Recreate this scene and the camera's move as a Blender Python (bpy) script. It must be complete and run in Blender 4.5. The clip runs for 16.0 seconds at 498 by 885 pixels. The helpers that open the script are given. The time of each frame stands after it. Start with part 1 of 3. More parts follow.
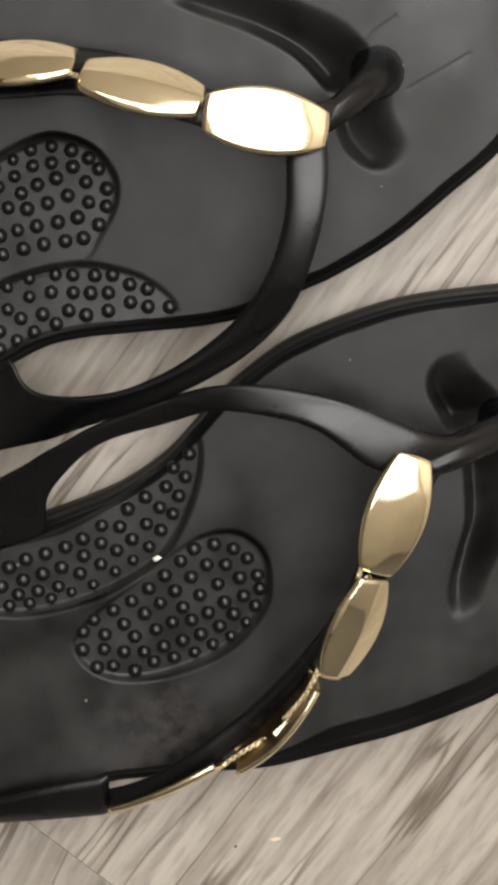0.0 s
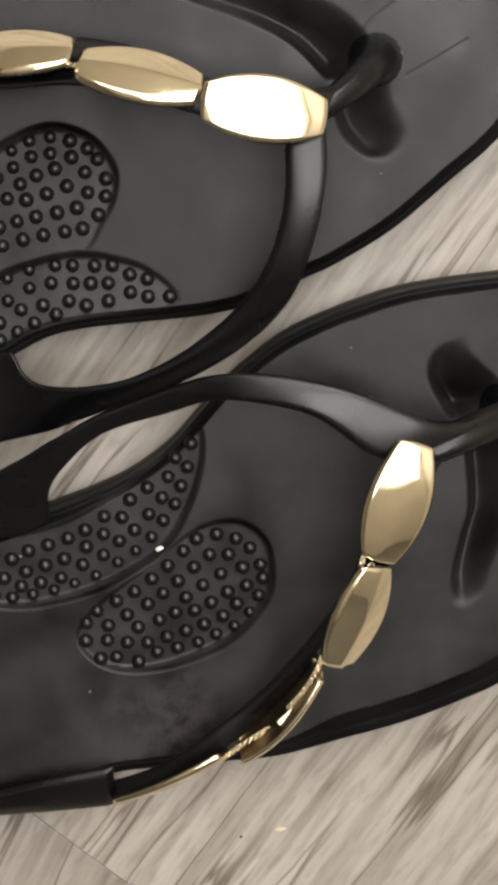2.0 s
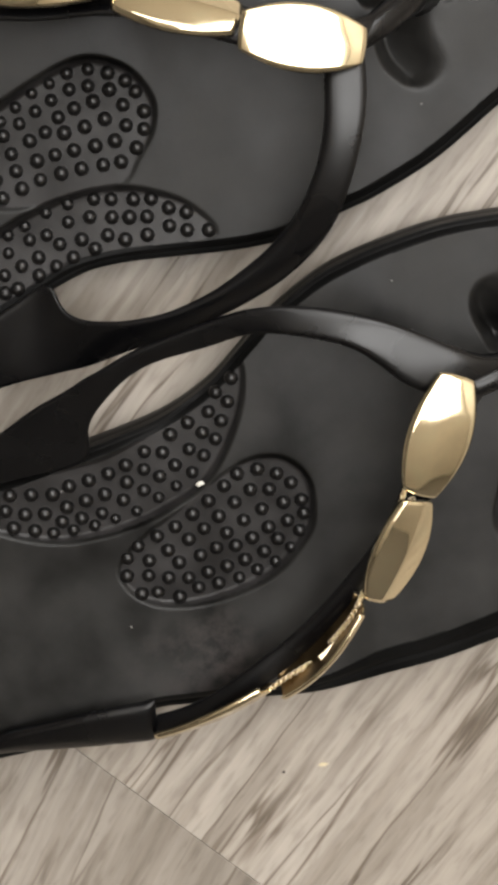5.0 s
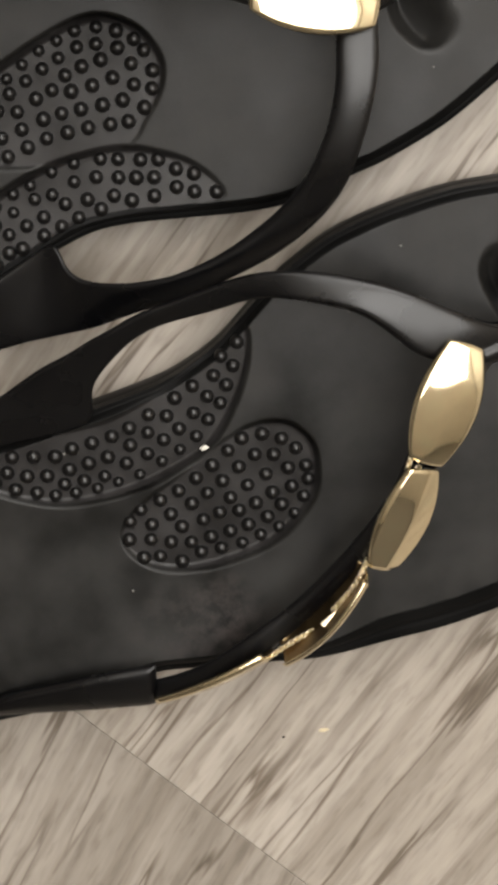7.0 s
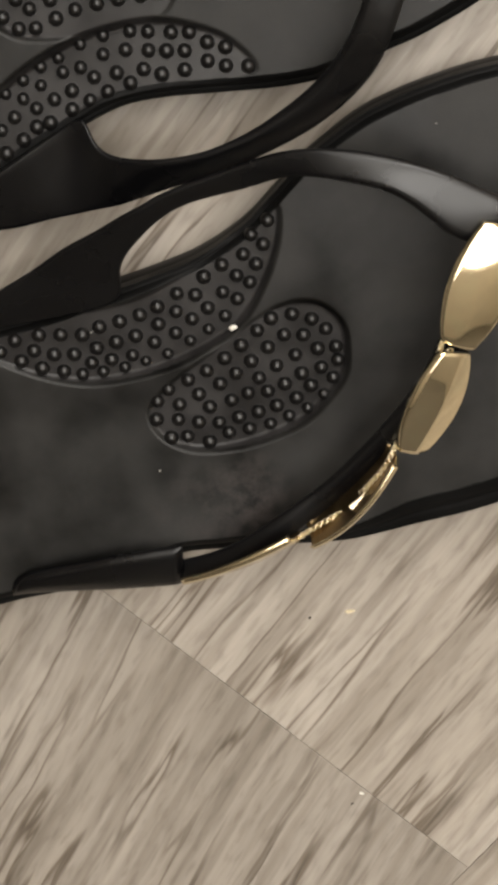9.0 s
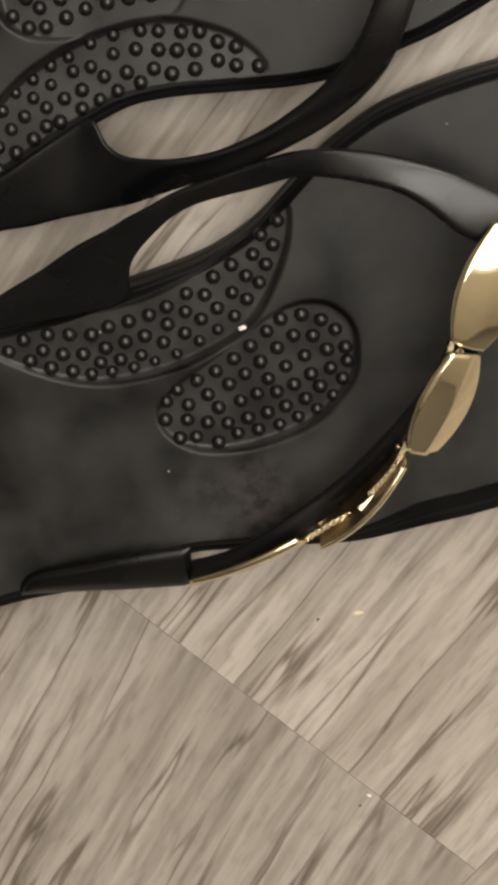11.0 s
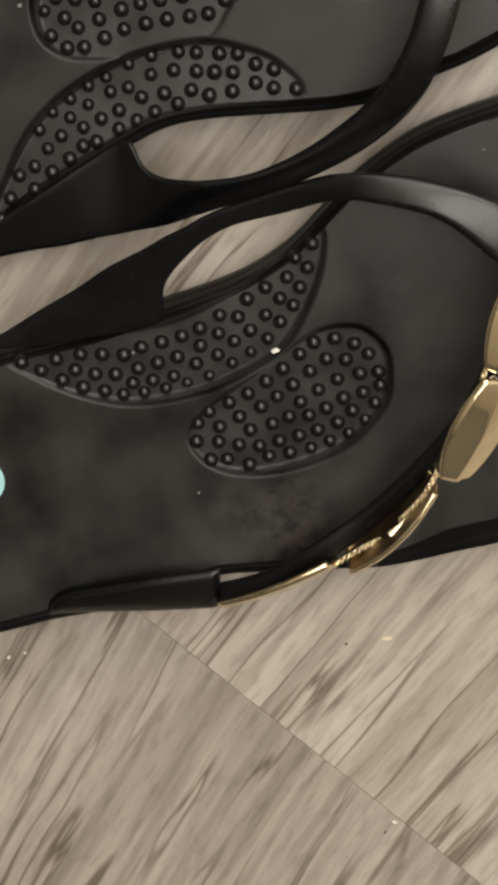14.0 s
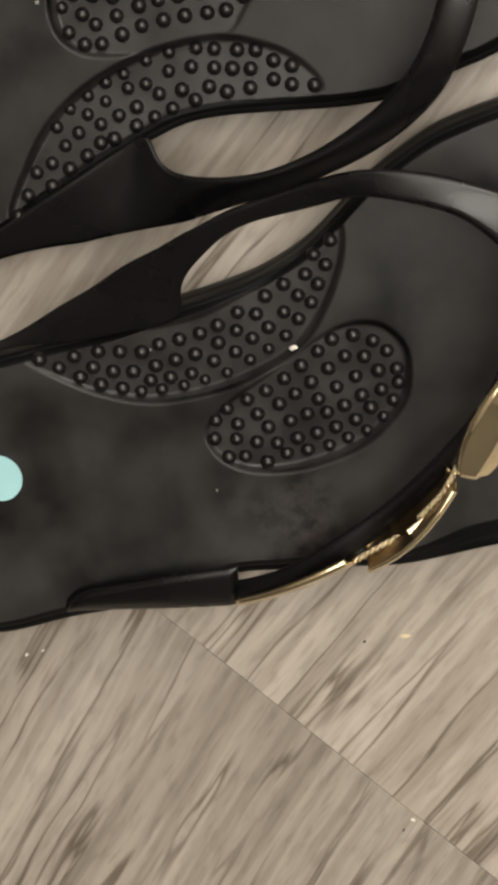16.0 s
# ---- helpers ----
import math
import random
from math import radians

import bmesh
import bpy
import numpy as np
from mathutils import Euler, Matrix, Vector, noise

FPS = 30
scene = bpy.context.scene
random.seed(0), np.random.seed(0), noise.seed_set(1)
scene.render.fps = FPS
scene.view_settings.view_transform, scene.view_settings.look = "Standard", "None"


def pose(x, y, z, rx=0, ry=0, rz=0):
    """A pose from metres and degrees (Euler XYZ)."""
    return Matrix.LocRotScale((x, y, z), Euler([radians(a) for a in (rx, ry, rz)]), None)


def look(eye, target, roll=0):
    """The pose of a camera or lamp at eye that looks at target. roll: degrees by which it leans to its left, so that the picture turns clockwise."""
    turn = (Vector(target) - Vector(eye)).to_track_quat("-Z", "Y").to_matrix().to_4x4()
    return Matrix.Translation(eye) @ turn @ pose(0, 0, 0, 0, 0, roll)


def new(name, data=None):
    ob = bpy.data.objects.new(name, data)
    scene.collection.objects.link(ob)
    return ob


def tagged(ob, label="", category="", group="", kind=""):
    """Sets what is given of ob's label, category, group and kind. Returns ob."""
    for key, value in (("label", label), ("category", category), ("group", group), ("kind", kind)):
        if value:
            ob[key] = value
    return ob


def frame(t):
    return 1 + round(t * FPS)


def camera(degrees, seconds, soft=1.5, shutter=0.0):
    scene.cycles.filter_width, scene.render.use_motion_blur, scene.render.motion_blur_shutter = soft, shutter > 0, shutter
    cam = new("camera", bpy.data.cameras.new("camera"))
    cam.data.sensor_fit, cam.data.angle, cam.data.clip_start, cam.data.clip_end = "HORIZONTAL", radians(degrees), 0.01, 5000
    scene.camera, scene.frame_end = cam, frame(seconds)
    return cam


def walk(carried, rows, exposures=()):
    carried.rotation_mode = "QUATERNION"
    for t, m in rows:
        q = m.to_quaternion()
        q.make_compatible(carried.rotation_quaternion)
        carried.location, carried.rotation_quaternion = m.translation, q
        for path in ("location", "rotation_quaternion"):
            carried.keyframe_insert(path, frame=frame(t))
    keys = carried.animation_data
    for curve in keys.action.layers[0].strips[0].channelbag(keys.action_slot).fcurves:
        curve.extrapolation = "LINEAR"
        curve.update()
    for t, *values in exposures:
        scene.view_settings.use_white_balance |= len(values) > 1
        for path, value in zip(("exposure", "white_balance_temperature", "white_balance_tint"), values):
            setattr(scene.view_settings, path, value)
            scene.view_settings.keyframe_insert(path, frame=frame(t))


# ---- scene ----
# ---- camera ----
cam = camera(14.44, 16.0, soft=4.5)
# seconds, eye in metres, turn in degrees
PATH = [
    (0, -1e-05, 0.09358, 0.46017, -12, 0.004, -0),
    (0.5, -0.00051, 0.09363, 0.46026, -12.049, -0.12, -0.078),
    (1, -4e-05, 0.09289, 0.46037, -11.993, -0.181, -0.103),
    (1.5, 0.00017, 0.09277, 0.45969, -12.102, -0.036, -0.252),
    (2, 0.00014, 0.0916, 0.46015, -12.071, -0.045, -0.551),
    (2.5, 9e-05, 0.09137, 0.46031, -12.038, -0.045, -0.742),
    (3, -5e-05, 0.09077, 0.46076, -11.888, -0.113, -0.714),
    (3.5, 0.0005, 0.08969, 0.45953, -12.035, 0.258, -1.011),
    (3.7, 0.00155, 0.08807, 0.45771, -12.626, 0.838, -1.612),
    (5.8, 0.00266, 0.08845, 0.45918, -14.452, 1.429, -0.794),
    (6, 0.00122, 0.08909, 0.45417, -14.908, 1.224, -1.157),
    (6.5, 0.00081, 0.08975, 0.45324, -15.147, 1.311, -1.026),
    (7, 0.00058, 0.09094, 0.45396, -15.104, 1.457, -0.313),
    (7.5, 0.00128, 0.09158, 0.45279, -16.315, 1.927, -0.058),
    (8, 0.0014, 0.09267, 0.45061, -17.178, 2.383, 0.13),
    (8.5, 0.00076, 0.09247, 0.44994, -18.238, 2.544, 0.231),
    (8.7, 7e-05, 0.09236, 0.44853, -18.922, 2.39, 0.056),
    (10.8, 0.001, 0.08983, 0.44962, -18.596, 2.695, 0.183),
    (11, -0.00015, 0.09141, 0.44777, -18.833, 2.697, 0.2),
    (11.5, -0.00024, 0.09087, 0.44686, -18.753, 2.979, 0.069),
    (12, -0.00011, 0.09066, 0.44691, -18.841, 2.983, 0.149),
    (12.5, -0.00086, 0.09146, 0.44756, -18.711, 2.862, 0.366),
    (13, -0.00053, 0.09277, 0.4468, -18.763, 3.254, 0.628),
    (13.5, -0.00025, 0.09287, 0.44694, -18.314, 3.619, 0.878),
    (14, -4e-05, 0.09174, 0.44627, -18.232, 3.901, 0.859),
    (14.5, -0.00034, 0.09271, 0.4458, -18.351, 3.905, 0.905),
    (15, 4e-05, 0.09266, 0.44553, -18.351, 3.901, 0.968),
    (15.5, -0.00032, 0.09224, 0.44582, -18.318, 3.994, 0.82),
    (16, -0.00042, 0.09212, 0.44509, -18.418, 4.355, 0.673),
]
EXPOSURES = [(0.0, 0.0, 6420, 10), (3.5, 0.0, 6420, 10), (8.5, -0.11, 6770, 10), (16.0, -0.2, 6970, 10)]
walk(cam, [(t, pose(x, y, z, rx, ry, rz)) for t, x, y, z, rx, ry, rz in PATH], EXPOSURES)

# ---- light ----
world = bpy.data.worlds.new("world")
scene.world = world
world.use_nodes = True
wn = world.node_tree.nodes
sky = wn.new("ShaderNodeTexSky")
sky.sky_type, sky.sun_disc = "NISHITA", False
sky.sun_elevation, sky.sun_rotation = radians(40), radians(200)
world.node_tree.links.new(sky.outputs[0], wn["Background"].inputs[0])
wn["Background"].inputs[1].default_value = 0.1

# daylight from the skylight in the ceiling
SKY_X, SKY_Y, SKY_W, SKY_D, CEIL = 0.64, 0.66, 2.1, 2.0, 2.4
lamp = bpy.data.lights.new("skylight_daylight", "AREA")
lamp.shape, lamp.size, lamp.size_y, lamp.energy, lamp.color = "RECTANGLE", SKY_W - 0.1, SKY_D - 0.1, 82.0, (1.0, 0.97, 0.925)
lamp_ob = new("skylight_daylight", lamp)
lamp_ob.matrix_world = look((SKY_X, SKY_Y, CEIL + 0.11), (SKY_X, SKY_Y + 0.001, 0.0))
# daylight through the window in the wall
WIN_X, WIN_Z, WIN_W, WIN_H, ROOM = 0.2, 1.65, 2.0, 1.3, 1.75
lamp2 = bpy.data.lights.new("window_daylight", "AREA")
lamp2.shape, lamp2.size, lamp2.size_y, lamp2.energy, lamp2.color = "RECTANGLE", WIN_W - 0.1, WIN_H - 0.1, 46.0, (1.0, 0.97, 0.925)
lamp2_ob = new("window_daylight", lamp2)
lamp2_ob.matrix_world = look((WIN_X, ROOM + 0.095, WIN_Z), (WIN_X, 0.0, WIN_Z))


# ---- materials ----
def material(name, base, rough, metal=0.0, vary=0.15, scale=60.0, fine=900.0, bump=0.1, specular=0.5, rough_vary=0.1, depth=0.0004, gloss_vary=0.0):
    m = bpy.data.materials.new(name)
    m.use_nodes = True
    nt = m.node_tree
    b = nt.nodes["Principled BSDF"]
    b.inputs["Metallic"].default_value = metal
    b.inputs["Specular IOR Level"].default_value = specular
    tc = nt.nodes.new("ShaderNodeTexCoord")
    big, small = nt.nodes.new("ShaderNodeTexNoise"), nt.nodes.new("ShaderNodeTexNoise")
    big.inputs["Scale"].default_value, small.inputs["Scale"].default_value = scale, fine
    big.inputs["Detail"].default_value, small.inputs["Detail"].default_value = 5.0, 3.0
    for n in (big, small):
        nt.links.new(tc.outputs["Object"], n.inputs["Vector"])
    ramp = nt.nodes.new("ShaderNodeMapRange")
    ramp.inputs["From Min"].default_value, ramp.inputs["From Max"].default_value = 0.3, 0.7
    ramp.inputs["To Min"].default_value, ramp.inputs["To Max"].default_value = 1 - vary, 1 + vary
    nt.links.new(big.outputs["Fac"], ramp.inputs["Value"])
    mul = nt.nodes.new("ShaderNodeVectorMath")
    mul.operation = "SCALE"
    mul.inputs[0].default_value = base
    nt.links.new(ramp.outputs[0], mul.inputs["Scale"])
    nt.links.new(mul.outputs[0], b.inputs["Base Color"])
    rr = nt.nodes.new("ShaderNodeMapRange")
    rr.inputs["From Min"].default_value, rr.inputs["From Max"].default_value = 0.3, 0.7
    rr.inputs["To Min"].default_value, rr.inputs["To Max"].default_value = max(0.02, rough - rough_vary), min(1.0, rough + rough_vary)
    nt.links.new(big.outputs["Fac"], rr.inputs["Value"])
    nt.links.new(rr.outputs[0], b.inputs["Roughness"])
    if gloss_vary:
        patch, gl = nt.nodes.new("ShaderNodeTexNoise"), nt.nodes.new("ShaderNodeMapRange")
        patch.inputs["Scale"].default_value, patch.inputs["Detail"].default_value, patch.inputs["Roughness"].default_value = scale * 0.55, 7.0, 0.62
        nt.links.new(tc.outputs["Object"], patch.inputs["Vector"])
        gl.inputs["From Min"].default_value, gl.inputs["From Max"].default_value = 0.32, 0.68
        gl.inputs["To Min"].default_value, gl.inputs["To Max"].default_value = specular * (1 - gloss_vary), specular * (1 + gloss_vary)
        nt.links.new(patch.outputs["Fac"], gl.inputs["Value"])
        nt.links.new(gl.outputs[0], b.inputs["Specular IOR Level"])
    if bump:
        bp = nt.nodes.new("ShaderNodeBump")
        bp.inputs["Strength"].default_value, bp.inputs["Distance"].default_value = bump, depth
        nt.links.new(small.outputs["Fac"], bp.inputs["Height"])
        nt.links.new(bp.outputs[0], b.inputs["Normal"])
    return m


def wood_material(name, tone_scale, turn):
    m = bpy.data.materials.new(name)
    m.use_nodes = True
    nt = m.node_tree
    b = nt.nodes["Principled BSDF"]
    tc, info = nt.nodes.new("ShaderNodeTexCoord"), nt.nodes.new("ShaderNodeObjectInfo")
    shift = nt.nodes.new("ShaderNodeVectorMath")
    shift.operation = "MULTIPLY_ADD"
    nt.links.new(info.outputs["Random"], shift.inputs[0])
    shift.inputs[1].default_value = (7.3, 3.1, 5.7)
    nt.links.new(tc.outputs["Object"], shift.inputs[2])

    # gentle waves in the grain
    wave = nt.nodes.new("ShaderNodeTexNoise")
    wave.inputs["Scale"].default_value, wave.inputs["Detail"].default_value = 24.0, 3.0
    nt.links.new(shift.outputs[0], wave.inputs["Vector"])
    bend = nt.nodes.new("ShaderNodeVectorMath")
    bend.operation = "MULTIPLY_ADD"
    nt.links.new(wave.outputs["Color"], bend.inputs[0])
    bend.inputs[1].default_value = (0.0, 0.0026, 0.0)
    nt.links.new(shift.outputs[0], bend.inputs[2])

    lean = nt.nodes.new("ShaderNodeMapping")
    lean.inputs["Rotation"].default_value = (0, 0, radians(turn))
    nt.links.new(bend.outputs[0], lean.inputs["Vector"])

    def mapped(sx, sy):
        mp = nt.nodes.new("ShaderNodeMapping")
        mp.inputs["Scale"].default_value = (sx, sy, 1)
        nt.links.new(lean.outputs[0], mp.inputs["Vector"])
        return mp

    def noise_at(sx, sy, detail, distort, rough=0.55):
        n = nt.nodes.new("ShaderNodeTexNoise")
        n.inputs["Scale"].default_value = 1.0
        n.inputs["Detail"].default_value, n.inputs["Distortion"].default_value, n.inputs["Roughness"].default_value = detail, distort, rough
        nt.links.new(mapped(sx, sy).outputs[0], n.inputs["Vector"])
        return n

    def ramp_of(node, stops):
        r = nt.nodes.new("ShaderNodeValToRGB")
        e = r.color_ramp.elements
        while len(e) < len(stops):
            e.new(0.5)
        for el, (p, c) in zip(e, stops):
            el.position, el.color = p, (*c, 1)
        nt.links.new(node.outputs["Fac"], r.inputs["Fac"])
        return r

    def mix(kind, fac, a, c):
        x = nt.nodes.new("ShaderNodeMix")
        x.data_type, x.blend_type = "RGBA", kind
        x.inputs["Factor"].default_value = fac
        nt.links.new(a.outputs[2] if a.type == "MIX" else a.outputs[0], x.inputs[6])
        nt.links.new(c.outputs[2] if c.type == "MIX" else c.outputs[0], x.inputs[7])
        return x

    broad = ramp_of(noise_at(5, 38, 4, 0.4), [(0.32, (0.325, 0.285, 0.24)), (0.5, (0.38, 0.336, 0.287)), (0.66, (0.43, 0.385, 0.335))])
    streak = ramp_of(noise_at(7, 190, 3, 0.0, 0.5), [(0.36, (0.8, 0.785, 0.765)), (0.44, (0.87, 0.86, 0.85)), (0.48, (1.0, 1.0, 1.0)), (0.66, (1.06, 1.06, 1.06))])
    vein = ramp_of(noise_at(6, 85, 4, 0.0, 0.5), [(0.482, (1, 1, 1)), (0.497, (0.42, 0.38, 0.34)), (0.503, (0.45, 0.41, 0.37)), (0.53, (1, 1, 1))])
    dash = ramp_of(noise_at(20, 340, 2, 0.1, 0.5), [(0.3, (0.5, 0.47, 0.44)), (0.38, (1, 1, 1))])
    fade = ramp_of(noise_at(14, 40, 2, 0.0), [(0.38, (0, 0, 0)), (0.54, (1, 1, 1))])
    fine = ramp_of(noise_at(22, 300, 3, 0.1, 0.6), [(0.33, (0.84, 0.83, 0.815)), (0.5, (1, 1, 1)), (0.66, (1.1, 1.1, 1.1))])
    pores = ramp_of(noise_at(110, 480, 3, 0.0), [(0.32, (0.78, 0.765, 0.75)), (0.47, (1, 1, 1)), (0.68, (1.08, 1.08, 1.08))])
    veined = mix("MULTIPLY", 0.8, mix("MULTIPLY", 1.0, broad, streak), vein)
    nt.links.new(fade.outputs[0], veined.inputs["Factor"])
    col = mix("MULTIPLY", 0.8, mix("MULTIPLY", 0.3, mix("MULTIPLY", 0.9, veined, fine), dash), pores)
    tone = nt.nodes.new("ShaderNodeMapRange")
    tone.inputs["To Min"].default_value, tone.inputs["To Max"].default_value = 0.95 * tone_scale, 1.03 * tone_scale
    nt.links.new(info.outputs["Random"], tone.inputs["Value"])
    sc = nt.nodes.new("ShaderNodeVectorMath")
    sc.operation = "SCALE"
    nt.links.new(col.outputs[2], sc.inputs[0])
    nt.links.new(tone.outputs[0], sc.inputs["Scale"])
    nt.links.new(sc.outputs[0], b.inputs["Base Color"])
    b.inputs["Roughness"].default_value = 0.4
    b.inputs["Specular IOR Level"].default_value = 0.5
    bp = nt.nodes.new("ShaderNodeBump")
    bp.inputs["Strength"].default_value, bp.inputs["Distance"].default_value = 0.25, 0.0003
    nt.links.new(streak.outputs[0], bp.inputs["Height"])
    nt.links.new(bp.outputs[0], b.inputs["Normal"])
    return m


RUBBER = material("matte_black_rubber", (0.0125, 0.0121, 0.0114), 0.42, vary=0.85, scale=52.0, fine=1600.0, bump=0.12, specular=0.31, rough_vary=0.14, depth=0.0002, gloss_vary=0.28)
STRAP = material("satin_black_rubber", (0.0025, 0.0025, 0.003), 0.28, vary=0.15, scale=50.0, fine=1500.0, bump=0.08, specular=0.5, depth=0.0002)
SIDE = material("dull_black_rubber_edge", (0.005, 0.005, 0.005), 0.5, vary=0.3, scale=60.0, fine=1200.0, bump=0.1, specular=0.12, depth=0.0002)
PAD = material("dusty_black_rubber", (0.019, 0.0176, 0.0176), 0.42, vary=0.4, scale=80.0, fine=1600.0, bump=0.12, rough_vary=0.1, depth=0.0002, specular=0.4, gloss_vary=0.3)
CHAIN = material("bright_fine_gold", (0.98, 0.86, 0.62), 0.3, metal=1.0, vary=0.1, scale=300.0, fine=900.0, bump=0.05, depth=0.0002)
NUB = material("black_rubber_nub", (0.006, 0.0056, 0.0056), 0.33, vary=0.2, scale=90.0, fine=1500.0, bump=0.05, depth=0.0002)
GOLD = material("polished_gold_metal", (1.0, 0.87, 0.61), 0.06, metal=1.0, vary=0.04, scale=150.0, fine=700.0, bump=0.012, rough_vary=0.02, depth=0.0002)
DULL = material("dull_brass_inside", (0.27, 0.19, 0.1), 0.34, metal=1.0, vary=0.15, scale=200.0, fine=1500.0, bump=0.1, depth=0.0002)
STICKER = material("pale_teal_paper", (0.33, 0.6, 0.63), 0.6, vary=0.03, scale=80.0, bump=0.05)
CRUMB = material("yellow_crumb", (0.8, 0.7, 0.48), 0.7, vary=0.2, scale=500.0)
DARKBIT = material("dark_grit", (0.04, 0.03, 0.03), 0.8, vary=0.2, scale=500.0)
WHITEBIT = material("white_grit", (0.75, 0.72, 0.65), 0.7, vary=0.1, scale=500.0)
LINT = material("grey_lint", (0.2, 0.195, 0.18), 0.8, vary=0.1, scale=500.0)
# pale and dark wall tones picked for what beads and straps reflect
PALE = material("pale_bounce_plaster", (0.5, 0.45, 0.38), 0.9, vary=0.05, scale=3.0, fine=120.0, bump=0.1, depth=0.001)
PLASTER = material("plaster", (0.13, 0.117, 0.1), 0.9, vary=0.05, scale=3.0, fine=120.0, bump=0.1, depth=0.001)
CEILING = material("ceiling_paint", (0.82, 0.78, 0.7), 0.9, vary=0.04, scale=3.0, fine=120.0, bump=0.1, depth=0.001)
FRAME = material("white_window_frame", (0.8, 0.8, 0.78), 0.4, vary=0.03, scale=20.0, bump=0.02)
SUBFLOOR = material("dark_underlay", (0.05, 0.045, 0.04), 0.9, vary=0.2, scale=20.0)
# second board: steeper, browner grain, with the floor's dimmer lower-left light baked into 0.8
WOOD = [wood_material("grey_oak_laminate", 1.0, -3.0), wood_material("grey_oak_laminate_dimmed_board", 0.8, -11.0)]


def add_dust(m, centre, radius, tone):
    """A worn, dusty smear with a ragged outline on a material."""
    nt = m.node_tree
    b = nt.nodes["Principled BSDF"]
    tc, far, rag = nt.nodes.new("ShaderNodeTexCoord"), nt.nodes.new("ShaderNodeVectorMath"), nt.nodes.new("ShaderNodeTexNoise")
    far.operation = "DISTANCE"
    far.inputs[1].default_value = centre
    nt.links.new(tc.outputs["Object"], far.inputs[0])
    rag.inputs["Scale"].default_value, rag.inputs["Detail"].default_value, rag.inputs["Roughness"].default_value = 210.0, 6.0, 0.65
    nt.links.new(tc.outputs["Object"], rag.inputs["Vector"])
    near, mask, mx = nt.nodes.new("ShaderNodeMapRange"), nt.nodes.new("ShaderNodeMath"), nt.nodes.new("ShaderNodeMix")
    near.inputs["From Min"].default_value, near.inputs["From Max"].default_value = radius, radius * 0.2
    nt.links.new(far.outputs["Value"], near.inputs["Value"])
    grain = nt.nodes.new("ShaderNodeMapRange")
    grain.inputs["From Min"].default_value, grain.inputs["From Max"].default_value = 0.42, 0.66
    nt.links.new(rag.outputs["Fac"], grain.inputs["Value"])
    mask.operation = "MULTIPLY"
    nt.links.new(near.outputs[0], mask.inputs[0])
    nt.links.new(grain.outputs[0], mask.inputs[1])
    mx.data_type = "RGBA"
    nt.links.new(mask.outputs[0], mx.inputs["Factor"])
    nt.links.new(b.inputs["Base Color"].links[0].from_socket, mx.inputs[6])
    mx.inputs[7].default_value = (*tone, 1)
    nt.links.new(mx.outputs[2], b.inputs["Base Color"])


add_dust(RUBBER, (-0.0087, -0.0285, 0.018), 0.014, (0.046, 0.039, 0.037))
add_dust(RUBBER, (-0.0207, -0.0295, 0.018), 0.015, (0.032, 0.028, 0.027))


# ---- building helpers ----
def mesh_of(name, verts, faces, mat, smooth=True):
    me = bpy.data.meshes.new(name)
    me.from_pydata([tuple(map(float, v)) for v in verts], [], faces)
    me.materials.append(mat)
    if smooth:
        me.polygons.foreach_set("use_smooth", [True] * len(me.polygons))
    me.update()
    return me


def part(name, data, parent=None, label=""):
    ob = new(name, data)
    ob.parent = parent
    return tagged(ob, label)


def box(name, lo, hi, mat, parent=None, bevel=0.0):
    bm = bmesh.new()
    bmesh.ops.create_cube(bm, size=1.0)
    lo, hi = Vector(lo), Vector(hi)
    for v in bm.verts:
        v.co = Vector([lo[i] + (v.co[i] + 0.5) * (hi[i] - lo[i]) for i in range(3)])
    if bevel:
        bmesh.ops.bevel(bm, geom=bm.edges[:], offset=bevel, segments=2, profile=0.6, affect="EDGES")
    me = bpy.data.meshes.new(name)
    bm.to_mesh(me)
    bm.free()
    me.materials.append(mat)
    return part(name, me, parent)


def curve_through(points, count, closed=False):
    """Catmull-Rom through the points, count samples evenly spaced along it."""
    p = np.array(points, float)
    n = len(p)
    idx = np.arange(n if closed else n - 1)
    at = (lambda i: p[i % n]) if closed else (lambda i: p[np.clip(i, 0, n - 1)])
    u = np.linspace(0, 1, 24, endpoint=False)[:, None]
    out = []
    for i in idx:
        a, b, c, d = at(i - 1), at(i), at(i + 1), at(i + 2)
        out.append(0.5 * (2 * b + (c - a) * u + (2 * a - 5 * b + 4 * c - d) * u**2 + (3 * b - a - 3 * c + d) * u**3))
    out = np.concatenate(out + [p[:1] if closed else p[-1:]])
    s = np.r_[0, np.cumsum(np.linalg.norm(np.diff(out, axis=0), axis=1))]
    want = np.linspace(0, s[-1], count, endpoint=not closed)
    return np.stack([np.interp(want, s, out[:, k]) for k in range(p.shape[1])], 1)


def signed_distance(pts, poly):
    """Distance to a closed outline, positive inside."""
    a, b = poly, np.roll(poly, -1, 0)
    best = np.full(len(pts), 1e9)
    inside = np.zeros(len(pts), bool)
    for (ax, ay), (bx, by) in zip(a, b):
        dx, dy = bx - ax, by - ay
        u = np.clip(((pts[:, 0] - ax) * dx + (pts[:, 1] - ay) * dy) / (dx * dx + dy * dy + 1e-12), 0, 1)
        best = np.minimum(best, np.hypot(pts[:, 0] - ax - u * dx, pts[:, 1] - ay - u * dy))
        if by != ay:
            inside ^= ((ay > pts[:, 1]) != (by > pts[:, 1])) & (pts[:, 0] < dx * (pts[:, 1] - ay) / dy + ax)
    return np.where(inside, best, -best)


